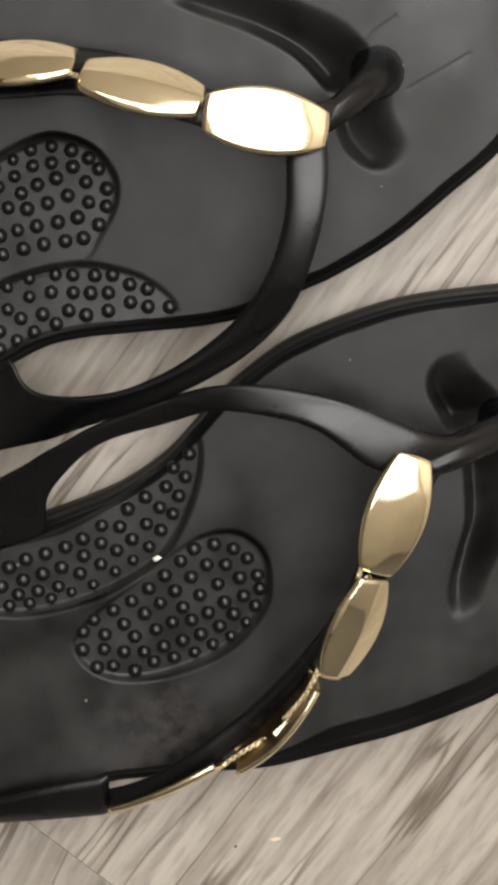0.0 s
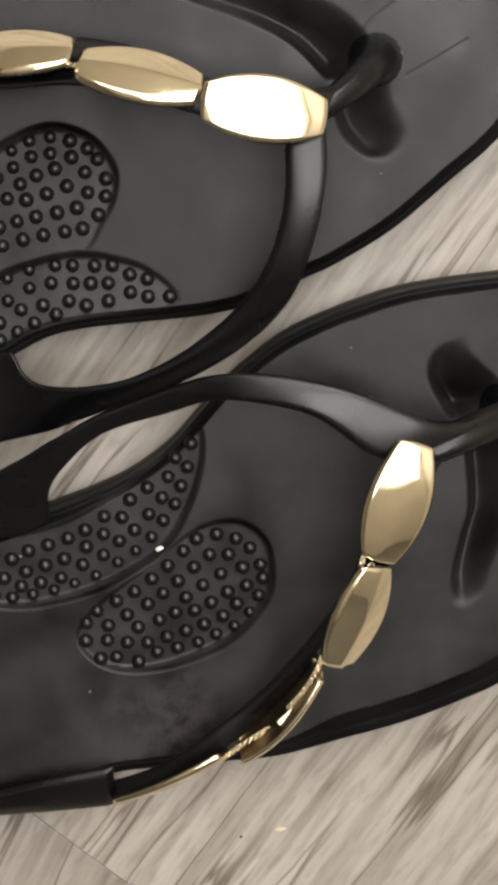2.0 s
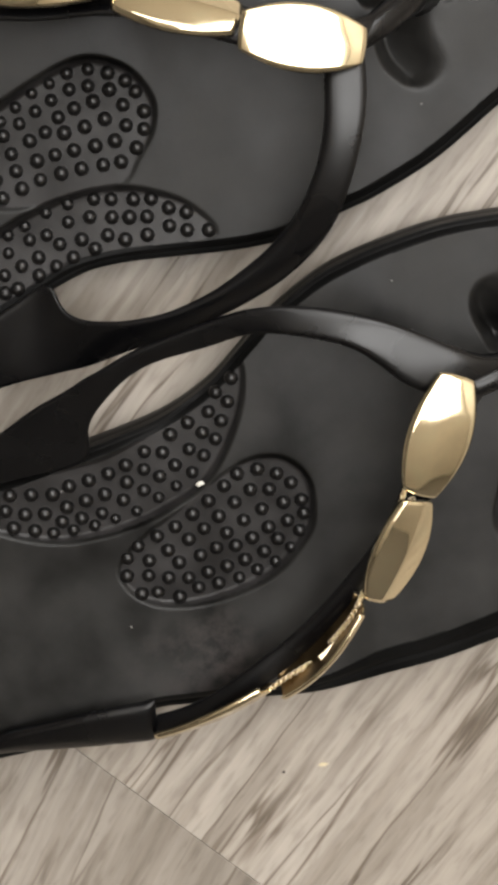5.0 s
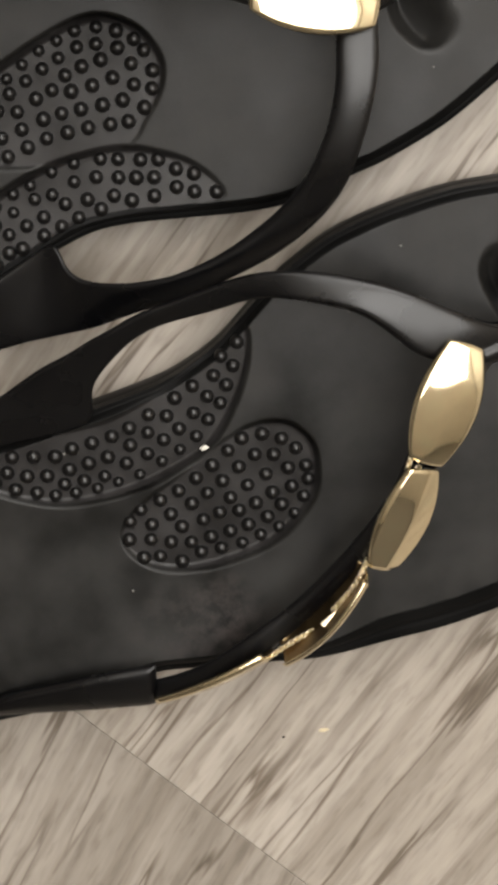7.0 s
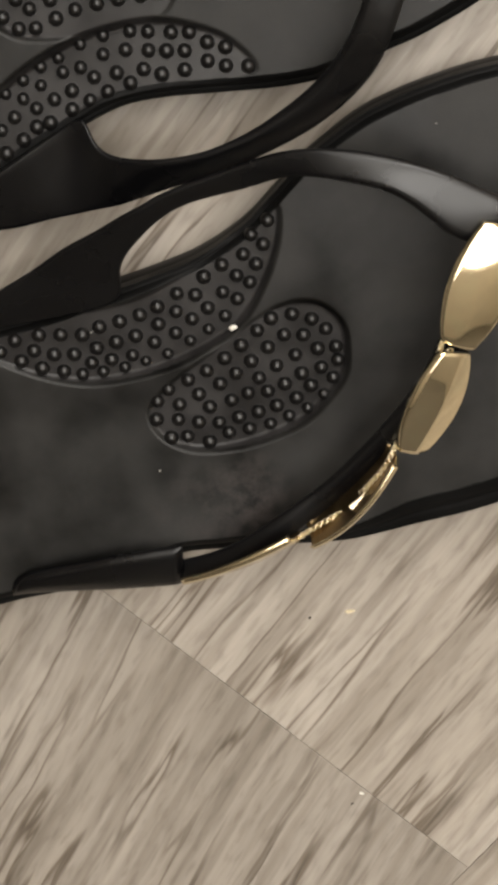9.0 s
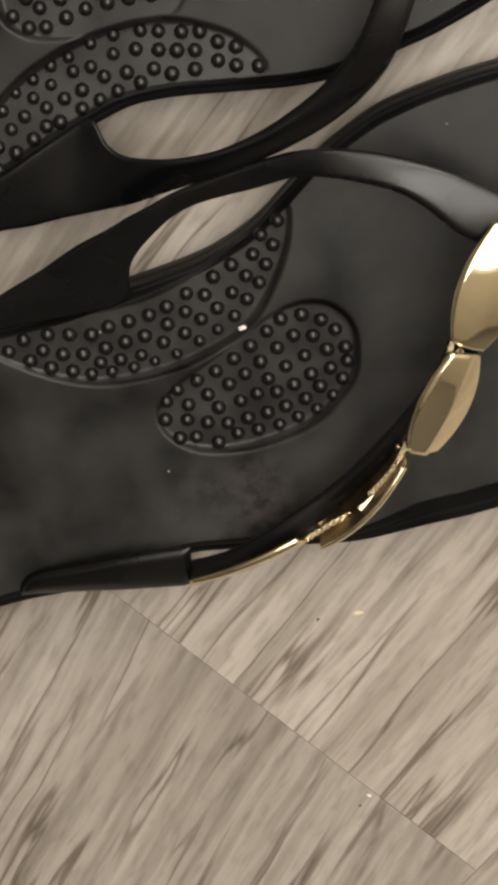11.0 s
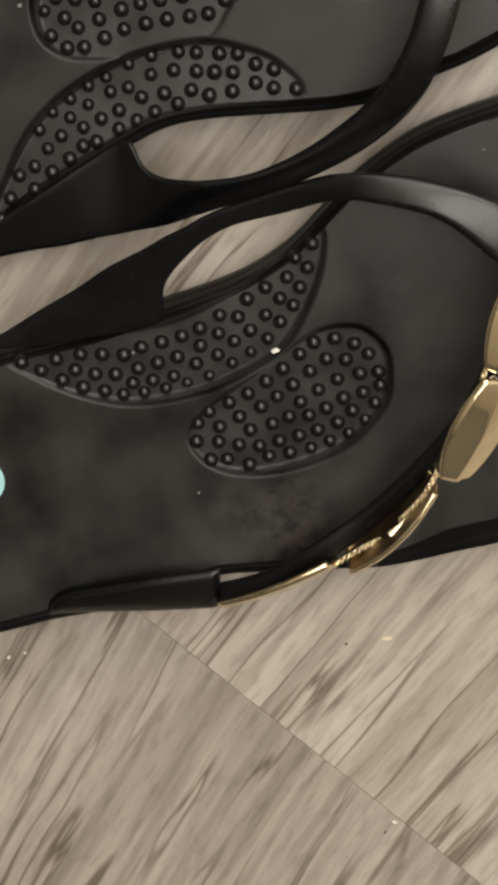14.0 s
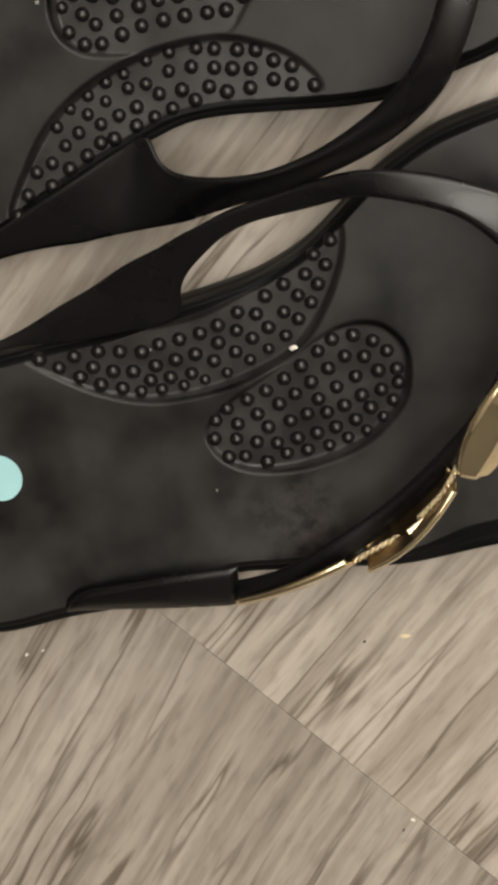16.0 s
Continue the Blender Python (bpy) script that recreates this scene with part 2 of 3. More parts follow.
def path_distance(pts, line):
    best = np.full(len(pts), 1e9)
    for (ax, ay), (bx, by) in zip(line[:-1], line[1:]):
        dx, dy = bx - ax, by - ay
        u = np.clip(((pts[:, 0] - ax) * dx + (pts[:, 1] - ay) * dy) / (dx * dx + dy * dy + 1e-12), 0, 1)
        best = np.minimum(best, np.hypot(pts[:, 0] - ax - u * dx, pts[:, 1] - ay - u * dy))
    return best


def smoothstep(x, a, b):
    u = np.clip((x - a) / (b - a), 0, 1)
    return u * u * (3 - 2 * u)


def rings_mesh(name, rings, mat, cap=True, flip=False):
    """Skin over closed rings of equal length."""
    r, m = len(rings), len(rings[0])
    verts = [v for ring in rings for v in ring]
    faces = [(i * m + j, i * m + (j + 1) % m, (i + 1) * m + (j + 1) % m, (i + 1) * m + j) for i in range(r - 1) for j in range(m)]
    if cap:
        faces += [tuple(range(m - 1, -1, -1)), tuple((r - 1) * m + j for j in range(m))]
    if flip:
        faces = [f[::-1] for f in faces]
    return mesh_of(name, verts, faces, mat)


# ---- room ----
floor = tagged(new("floor"), "grey-beige wood-look laminate floor with visible grain", "floor", kind="structure")
under = box("underlay", (-ROOM, -ROOM, -0.03), (ROOM, ROOM, -0.0085), SUBFLOOR, floor)
# unseen walls added to close the room; pale ones bounce light into the beads
for nm, lo, hi, mat, label in (("wall_south", (-ROOM, -ROOM - 0.1, -0.03), (ROOM, -ROOM, CEIL), PLASTER, "unseen plain taupe plastered wall, dark to keep reflections dim"),
                               ("wall_west", (-ROOM - 0.1, -ROOM - 0.1, -0.03), (-ROOM, ROOM + 0.1, CEIL), PLASTER, "unseen plain taupe plastered wall, dark to keep reflections dim"),
                               ("wall_east", (ROOM, -ROOM - 0.1, -0.03), (ROOM + 0.1, ROOM + 0.1, CEIL), PALE, "unseen plain pale beige plastered wall, toned to brighten reflections")):
    tagged(box(nm, lo, hi, mat), label, "wall", kind="structure")


def slab_with_opening(name, label, spans_u, spans_v, near, far, place, mat, flip):
    """A slab with a rectangular hole through it; place turns (u, v, depth) into a point."""
    bm = bmesh.new()
    for w, s in ((near, -1 if flip else 1), (far, 1 if flip else -1)):
        g = [[bm.verts.new(place(u, v, w)) for v in spans_v] for u in spans_u]
        for i in range(3):
            for j in range(3):
                if (i, j) != (1, 1):
                    bm.faces.new([g[i][j], g[i + 1][j], g[i + 1][j + 1], g[i][j + 1]][::s])
    bm.verts.ensure_lookup_table()
    a, b = bm.verts[:16], bm.verts[16:]
    for i, j in ((5, 9), (9, 10), (10, 6), (6, 5)):
        bm.faces.new((a[i], a[j], b[j], b[i]))
    me = bpy.data.meshes.new(name)
    bm.to_mesh(me)
    bm.free()
    me.materials.append(mat)
    return tagged(new(name, me), label, name.split("_")[0], kind="structure")


def window(name, label, spans_u, spans_v, w, place):
    win = tagged(new(name), label, "window", kind="structure")
    (x0, x1), (y0, y1), f = spans_u[1:3], spans_v[1:3], 0.05
    c, g = (x0 + x1) / 2, 0.02
    for u0, v0, u1, v1 in ((c - g, y0 + f, c + g, y1 - f), (x0, y0, x1, y0 + f), (x0, y1 - f, x1, y1), (x0, y0 + f, x0 + f, y1 - f), (x1 - f, y0 + f, x1, y1 - f)):
        p, q = place(u0, v0, w), place(u1, v1, w + 0.04)
        box("window_frame", [min(c) for c in zip(p, q)], [max(c) for c in zip(p, q)], FRAME, win, 0.004)


sky_u = [-ROOM - 0.1, SKY_X - SKY_W / 2, SKY_X + SKY_W / 2, ROOM + 0.1]
sky_v = [-ROOM - 0.1, SKY_Y - SKY_D / 2, SKY_Y + SKY_D / 2, ROOM + 0.1]
flat, upright = (lambda u, v, w: (u, v, w)), (lambda u, v, w: (u, w, v))
slab_with_opening("ceiling", "plain off-white ceiling with a skylight opening", sky_u, sky_v, CEIL, CEIL + 0.12, flat, CEILING, True)
window("window_1", "white-framed skylight letting in daylight", sky_u, sky_v, CEIL + 0.05, flat)
win_u, win_v = [-ROOM, WIN_X - WIN_W / 2, WIN_X + WIN_W / 2, ROOM], [-0.03, WIN_Z - WIN_H / 2, WIN_Z + WIN_H / 2, CEIL]
slab_with_opening("wall_north", "unseen plain pale beige plastered wall with a window opening, toned to brighten reflections", win_u, win_v, ROOM, ROOM + 0.1, upright, PALE, False)
window("window_2", "white-framed window letting in daylight", win_u, win_v, ROOM + 0.05, upright)

# ---- sandals: all shapes below in millimetres, x to the toe, y to the inner side ----
INSOLE = 18.0
BALL_NUBS = [(11.0, 11.4), (15.8, 10.8), (19.6, 8.2), (21.9, 4.9), (22.7, 0.1), (22.1, -3.2), (19.7, -6.9), (7.1, 9.7), (12.5, 6.7), (16.6, 5.2), (18.6, 1.0), (17.9, -3.6), (16.3, -10.1), (2.4, 7.6), (8.0, 5.1), (13.3, 1.3), (13.2, -3.5), (14.2, -7.0), (-2.2, 5.9), (3.3, 3.2), (8.4, 0.2), (8.7, -4.6), (10.1, -8.8), (11.7, -12.1), (-7.1, 4.4), (-1.0, 1.6), (3.6, -1.3), (4.4, -5.0), (5.2, -9.1), (7.0, -12.5), (-11.9, 3.7), (-5.3, 0.4), (0.0, -3.9), (0.7, -9.1), (2.3, -12.9), (-17.0, 3.0), (-10.8, -0.4), (-4.2, -4.3), (-4.0, -8.9), (-2.7, -12.4), (-20.4, 1.1), (-15.9, -1.3), (-9.5, -4.2), (-8.8, -8.6), (-7.5, -11.7), (-22.2, -3.0), (-17.4, -4.7), (-13.2, -6.9), (-16.9, -9.4), (-20.6, -8.4), (-12.5, -12.3)]
ARCH_NUBS = [(17.7, 32.9), (13.1, 31.0), (9.9, 27.3), (4.5, 26.6), (-0.3, 25.3), (-7.4, 23.6), (-3.6, 21.9), (-12.7, 22.1), (-17.2, 21.6), (-22.1, 21.7), (-26.9, 22.0), (-31.3, 21.5), (-36.0, 23.2), (-40.7, 24.8), (-46.4, 25.4), (-54.3, 27.1), (14.9, 28.0), (11.9, 24.2), (6.8, 23.1), (9.1, 20.6), (2.5, 20.4), (5.1, 17.8), (-2.0, 18.0), (-6.3, 16.7), (-9.1, 19.6), (-14.0, 18.1), (-19.9, 17.2), (-24.6, 17.3), (-29.4, 17.4), (-34.8, 17.7), (-39.2, 19.2), (-43.2, 21.6), (-50.7, 23.9), (1.1, 14.9), (-3.6, 13.1), (-8.5, 11.9), (-11.0, 14.8), (-16.4, 14.3), (-22.3, 13.0), (-27.2, 13.6), (-31.8, 14.4), (-34.8, 12.5), (-38.6, 14.6), (-43.0, 17.0), (-46.9, 20.2), (-14.5, 10.6), (-19.9, 10.6), (-25.0, 10.8), (-30.1, 11.5)]
ARCH_NUBS_L = [(-33.2, 12.5), (-28.5, 10.8), (-23.5, 10.4), (-18.5, 10.1), (-14.1, 10.6), (-8.3, 10.8), (-3.0, 11.9), (2.6, 14.3), (5.9, 16.5), (10.1, 19.3), (13.5, 21.4), (15.7, 25.3), (18.5, 28.3), (-38.4, 18.6), (-33.7, 16.9), (-29.6, 16.1), (-24.3, 17.1), (-25.7, 13.8), (-20.7, 13.5), (-14.9, 13.7), (-11.0, 15.0), (-5.2, 15.3), (-0.4, 17.1), (3.8, 19.9), (7.1, 22.1), (10.5, 24.2), (13.6, 28.7), (16.4, 31.7), (-35.6, 21.7), (-30.6, 21.3), (-26.5, 20.5), (-23.4, 21.3), (-17.6, 21.5), (-19.8, 17.6), (-15.4, 18.1), (-13.1, 22.0), (-8.7, 22.5), (-3.4, 23.6), (-9.6, 18.3), (-4.8, 20.2), (0.7, 22.7), (3.5, 25.7), (8.3, 27.6), (-41.1, 22.8), (20.5, 34.4), (-51.2, 24.5), (-47.0, 21.7), (-42.5, 18.5)]
# rear edges of the two toe scoops: x, y, depth, length of the ramp
SCOOPS_R = ([(76.7, 14, 5, 6), (76.7, 9.4, 8.5, 6.5), (74.9, 1.9, 8.5, 6.5), (72.7, -4.5, 8, 6.5), (68.8, -10.3, 7.5, 6.5), (64.0, -18.3, 5.5, 5), (62.5, -25.0, 1, 3.5)], [(76.1, 17, 5, 8), (75.3, 21.5, 7.5, 8), (74.5, 27.4, 6, 6.5), (75.5, 31.6, 3.5, 5), (78, 35, 0.3, 4)])
SCOOPS_L = ([(76.8, 14.5, 6, 7), (76.2, 8.5, 8.5, 7), (74.3, 1.7, 8.5, 7), (69.3, -6.9, 7.5, 6.5), (62.6, -15.6, 5, 6), (57, -23, 1, 4)], [(75.6, 16.5, 5, 7), (74.4, 20.5, 7.5, 7.5), (73.3, 25.8, 6.5, 7), (74.6, 31.7, 3.5, 6), (77, 35.5, 0.3, 4)])
SLITS = ([(87.8, 9.5), (92.4, 8.1), (98.0, 7.9)], [(91.6, 22.7), (99.1, 23.2), (107.2, 23.6)])
INNER_R = [(-112, 2), (-110, 12), (-105, 20), (-95, 27), (-80, 31.5)] + [(97.4, 44.4), (84.4, 47.4), (74.0, 49.1), (63.1, 49.5), (51.8, 49.0), (43.0, 47.5), (30.1, 42.9), (20.6, 37.8), (12.6, 33.4), (4.3, 30.7), (-3.7, 29.2), (-14.2, 28.7), (-23.3, 28.6), (-37.0, 28.4), (-50.7, 29.5), (-64.5, 30.4)][::-1] + [(110, 41), (122, 35), (132, 27), (139, 16), (142, 3)]
INNER_L = [(-112, 2), (-110, 12), (-105, 20), (-95, 26), (-80, 28)] + [(100.7, 46.0), (87.5, 47.8), (71.3, 49.8), (56.4, 49.4), (48.1, 48.2), (34.2, 46.1), (27.3, 43.8), (20.8, 40.8), (11.4, 35.8), (0.4, 30.1), (-7.9, 27.0), (-16.1, 26.0), (-26.3, 25.6), (-41.7, 25.8), (-58.0, 27.0)][::-1] + [(112, 42), (123, 36), (132, 28), (139, 16), (142, 3)]
OUTER = [(-112, 2), (-109, -14), (-103, -24), (-90, -34), (-69, -35.8), (-30, -41), (10, -46.2), (27, -47.6), (41, -48.6), (56, -48.2), (68, -46.8), (90, -41), (105, -35), (120, -26), (132, -17), (139, -8), (142, 3)]
OUTER_R = [(-112, 2), (-109, -14), (-103, -24), (-90, -34), (-69, -35.8), (-46, -38.5), (-36, -37.8), (-28, -36.8), (-18, -39), (-6, -42), (10, -46.2), (27, -47.6), (41, -48.6), (56, -48.2), (68, -46.8), (90, -41), (105, -35), (120, -26), (132, -17), (139, -8), (142, 3)]
BALL_R = [(-23.4, -0.7), (-16.8, 4.0), (-7.1, 7.4), (5.1, 11.8), (14.9, 13.7), (22.4, 11.3), (26.1, 5.0), (25.2, -2.2), (21.3, -8.6), (10.3, -14.9), (-4.3, -16.1), (-16.2, -13.3), (-22.6, -7.6)]
BALL_L = [(-18.8, -11.4), (-21.3, -4.2), (-18.9, 2.1), (-12.4, 6.8), (-2.4, 11.8), (10.0, 15.2), (16.6, 12.6), (23.0, 8.8), (26.8, 3.0), (25.8, -5.4), (19.8, -12.3), (10.7, -14.7), (-3.6, -15.1), (-13.6, -14.5)]
ARCH_R = [(20.8, 36.2), (12.8, 33.9), (2.8, 29.7), (-6.1, 27.4), (-17.4, 25.8), (-30.6, 27.0), (-43.7, 28.9), (-57.5, 29.1), (-53.0, 22.6), (-43.5, 14.6), (-32.9, 9.4), (-19.8, 7.5), (-8.0, 8.2), (3.2, 11.3), (12.6, 19.3), (18.9, 28.1)]
ARCH_L = [(21.6, 36.1), (20.6, 27.9), (15.4, 20.3), (8.3, 14.4), (-1.5, 10.4), (-11.8, 8.2), (-22.9, 8.1), (-33.4, 10.2), (-43.0, 15.3), (-52.5, 22.5), (-50.3, 24.9), (-37.2, 23.6), (-24.8, 23.3), (-16.2, 23.3), (-10.1, 23.6), (1.9, 27.9), (12.8, 33.5)]
STRAP_R = [
    (89.6, 19.6, 30.0, 88.1, 14.3, 28.0),
    (82.2, 21.1, 35.0, 80.7, 15.9, 33.5),
    (74.7, 21.4, 39.0, 70.3, 14.9, 38.5),
    (69.7, 25.5, 41.5, 61.6, 18.2, 42.0),
    (64.1, 30.4, 42.0, 56.1, 21.6, 43.5),
    (59.0, 35.3, 42.0, 52.6, 27.4, 43.5),
    (53.3, 39.4, 41.7, 48.1, 34.0, 43.5),
    (46.4, 43.5, 40.8, 42.5, 38.1, 42.8),
    (37.4, 47.5, 39.5, 34.2, 42.3, 41.0),
    (29.1, 49.8, 38.0, 26.5, 44.7, 37.5),
    (18.5, 49.9, 36.0, 18.4, 44.4, 34.0),
    (8.5, 49.2, 34, 9.0, 44.8, 31),
    (3.1, 49.0, 33, 2.7, 44.9, 29),
    (-1.4, 48.5, 32, -4.3, 43.2, 27.5),
    (-4.9, 47.6, 31, -9.8, 39.8, 26),
    (-8.4, 46.7, 30, -13.6, 38.0, 24.5),
    (-11.5, 46.8, 29, -16.8, 34.9, 23),
    (-14.1, 45.6, 28, -17.8, 32.1, 21.5),
    (-17.6, 44.7, 27, -17.9, 28.9, 20.3),
    (-22.0, 44.2, 26, -19.9, 26.4, 19.2),
    (-27.7, 43.0, 25, -27.1, 26.9, 19),
    (-35.1, 40.4, 23, -36.3, 28.0, 19),
    (-44.3, 38.3, 21, -46.4, 29.5, 19),
    (-59.7, 34.3, 18.0, -59.9, 32.1, 18.0),
    (-77.0, 33.9, 17.0, -77.6, 32.4, 17.0)]
STRAP_L = [
    (66.0, 13.2, 39.0, 72.6, 16.8, 39.0),
    (60.9, 19.6, 41.0, 67.7, 25.9, 41.0),
    (56.9, 26.2, 42.0, 62.9, 32.2, 42.0),
    (50.3, 33.3, 41.5, 54.9, 39.9, 41.5),
    (42.9, 38.8, 40.0, 46.6, 46.1, 39.0),
    (34.9, 42.8, 38.0, 37.2, 49.4, 34.0),
    (26.4, 44.5, 36.0, 27.4, 50.8, 31.0),
    (15.6, 45.1, 34.0, 16.2, 50.6, 29.0),
    (4.5, 43.6, 32.0, 3.6, 49.0, 27.0),
    (-1.0, 41.8, 30.5, -3.5, 47.4, 25),
    (-6.6, 39.4, 29, -8.7, 46.4, 23.5),
    (-10.8, 36.7, 27.5, -14.0, 45.3, 22),
    (-14.1, 34.5, 26, -18.5, 44.8, 20.6),
    (-16.1, 32.0, 24.7, -21.5, 44.0, 19.4),
    (-16.7, 29.2, 23.3, -25.4, 42.6, 18.3),
    (-15.9, 26.2, 21.8, -28.5, 41.8, 17.2),
    (-15.1, 23.1, 20.3, -32.4, 40.5, 16.2),
    (-20.1, 23.4, 19.5, -36.3, 39.1, 15.2),
    (-27.3, 23.5, 19.3, -42.4, 37.5, 14.5),
    (-39.5, 23.9, 19, -48.8, 34.6, 14),
    (-53.9, 24.1, 18, -60.5, 30.5, 14),
    (-74.1, 24.0, 17, -78.5, 27.1, 14)]
BEADED_R = [
    (75.4, 21.4, 38.0, 78.4, 16.4, 37.0),
    (64.4, 22.5, 42.0, 70.0, 16.2, 42.0),
    (55.3, 15.3, 43.0, 64.2, 8.8, 43.0),
    (46.9, 1.2, 40.0, 52.6, -2.4, 42.0),
    (37.9, -8.0, 39.5, 41.7, -12.6, 38.0),
    (29.2, -14.5, 36.5, 32.2, -21.0, 35.0),
    (19.6, -20.6, 34.5, 23.2, -26.1, 32.5),
    (10.3, -25.8, 32.5, 13.4, -30.6, 30.5),
    (-0.5, -29.3, 31.5, 1.7, -34.9, 31.0),
    (-9.1, -32.6, 29.5, -9.2, -38.0, 30.0),
    (-17.6, -36.2, 24.0, -18.3, -39.2, 28.0),
    (-28.1, -36.3, 21.0, -29.8, -41.0, 22.0)]
BEADED_L = [
    (80.9, 15.1, 36.0, 80.4, 19.3, 35.0),
    (72.3, 13.7, 42.0, 72.6, 18.7, 42.0),
    (65.0, 5.3, 44.0, 59.8, 15.5, 44.0),
    (55.0, -1.0, 41.0, 50.5, 4.2, 44.0),
    (46.9, -15.2, 34.0, 41.2, -5.8, 42.0),
    (36.4, -24.1, 28.0, 31.6, -16.4, 39.0),
    (22.5, -35.3, 22.0, 16.8, -23.9, 36.0),
    (9.2, -43.2, 18.0, 4.7, -32.8, 32.0),
    (-6.1, -48.0, 16.0, -10.4, -38.7, 26.0),
    (-23.1, -50.2, 16.0, -26.5, -43.8, 20.0)]
TAB_R = [
    (-26.0, -32.0, 24.0, -29.8, -42.7, 19.0),
    (-27.7, -32.0, 24.0, -32.0, -42.4, 18.5),
    (-41.3, -30.1, 23.5, -45.3, -39.1, 18.0),
    (-52.6, -29.3, 22.0, -56.0, -36.4, 17.0),
    (-64.2, -28.6, 20.0, -67.5, -33.5, 16.0),
    (-68.8, -30.2, 18.0, -71.9, -33.3, 15.0)]


def edge_function(nodes):
    c = curve_through(sorted(nodes), 600)
    xs = np.maximum.accumulate(c[:, 0] + np.arange(600) * 1e-7)
    return lambda x: np.interp(x, xs, c[:, 1])


def footbed(ball, arch, scoops, side):
    """Height of the footbed over points, in millimetres: rim, sunken massage pads and toe hollows."""
    ball, arch = curve_through(ball, 90, True), curve_through(arch, 110, True)

    def height(x, y):
        p = np.stack([x, y], 1)
        h = np.full(len(x), INSOLE)
        h += 0.5 * np.sin(x / 31.0) * np.cos(y / 23.0)
        # shallow cup for the heel
        h -= 3.6 * np.exp(-((x + 92) / 34.0) ** 2 - (y / 23.0) ** 2)
        for poly in (ball, arch):
            near = (x > poly[:, 0].min() - 3) & (x < poly[:, 0].max() + 3) & (y > poly[:, 1].min() - 3) & (y < poly[:, 1].max() + 3)
            sd = signed_distance(p[near], poly)
            lean = (poly[:, 1].max() - y[near]) / np.ptp(poly[:, 1])
            if side > 0:
                ahead = np.clip((x[near] - poly[:, 0].min()) / np.ptp(poly[:, 0]), 0, 1)
                lean = 0.75 * lean + 0.5 * ahead - 0.2
            lean = np.clip(lean, 0, 1)
            h[near] -= smoothstep(sd, -0.6, 0.5 + 1.6 * lean) * (0.25 + 3.5 * lean**1.3)
        for nodes in scoops:
            # deepest just before the rear edge, rising towards the toe
            c = curve_through(sorted(nodes, key=lambda q: q[1]), 80)
            lx, deep, ramp = (np.interp(y, c[:, 1], c[:, k]) for k in (0, 2, 3))
            ends = smoothstep(y, c[0, 1] - 1.5, c[0, 1] + 4) * (1 - smoothstep(y, c[-1, 1] - 4, c[-1, 1] + 1.5))
            u = (x - lx) * 0.93
            h -= 0.8 * deep * ends * smoothstep(u, -0.9, 2.2) * (1 - smoothstep(u, 1.4, 1.4 + ramp * 1.6))
        for s in SLITS:
            h -= 0.13 * np.exp(-((path_distance(p, s) / 0.3) ** 2))
        return h

    return height, ball, arch


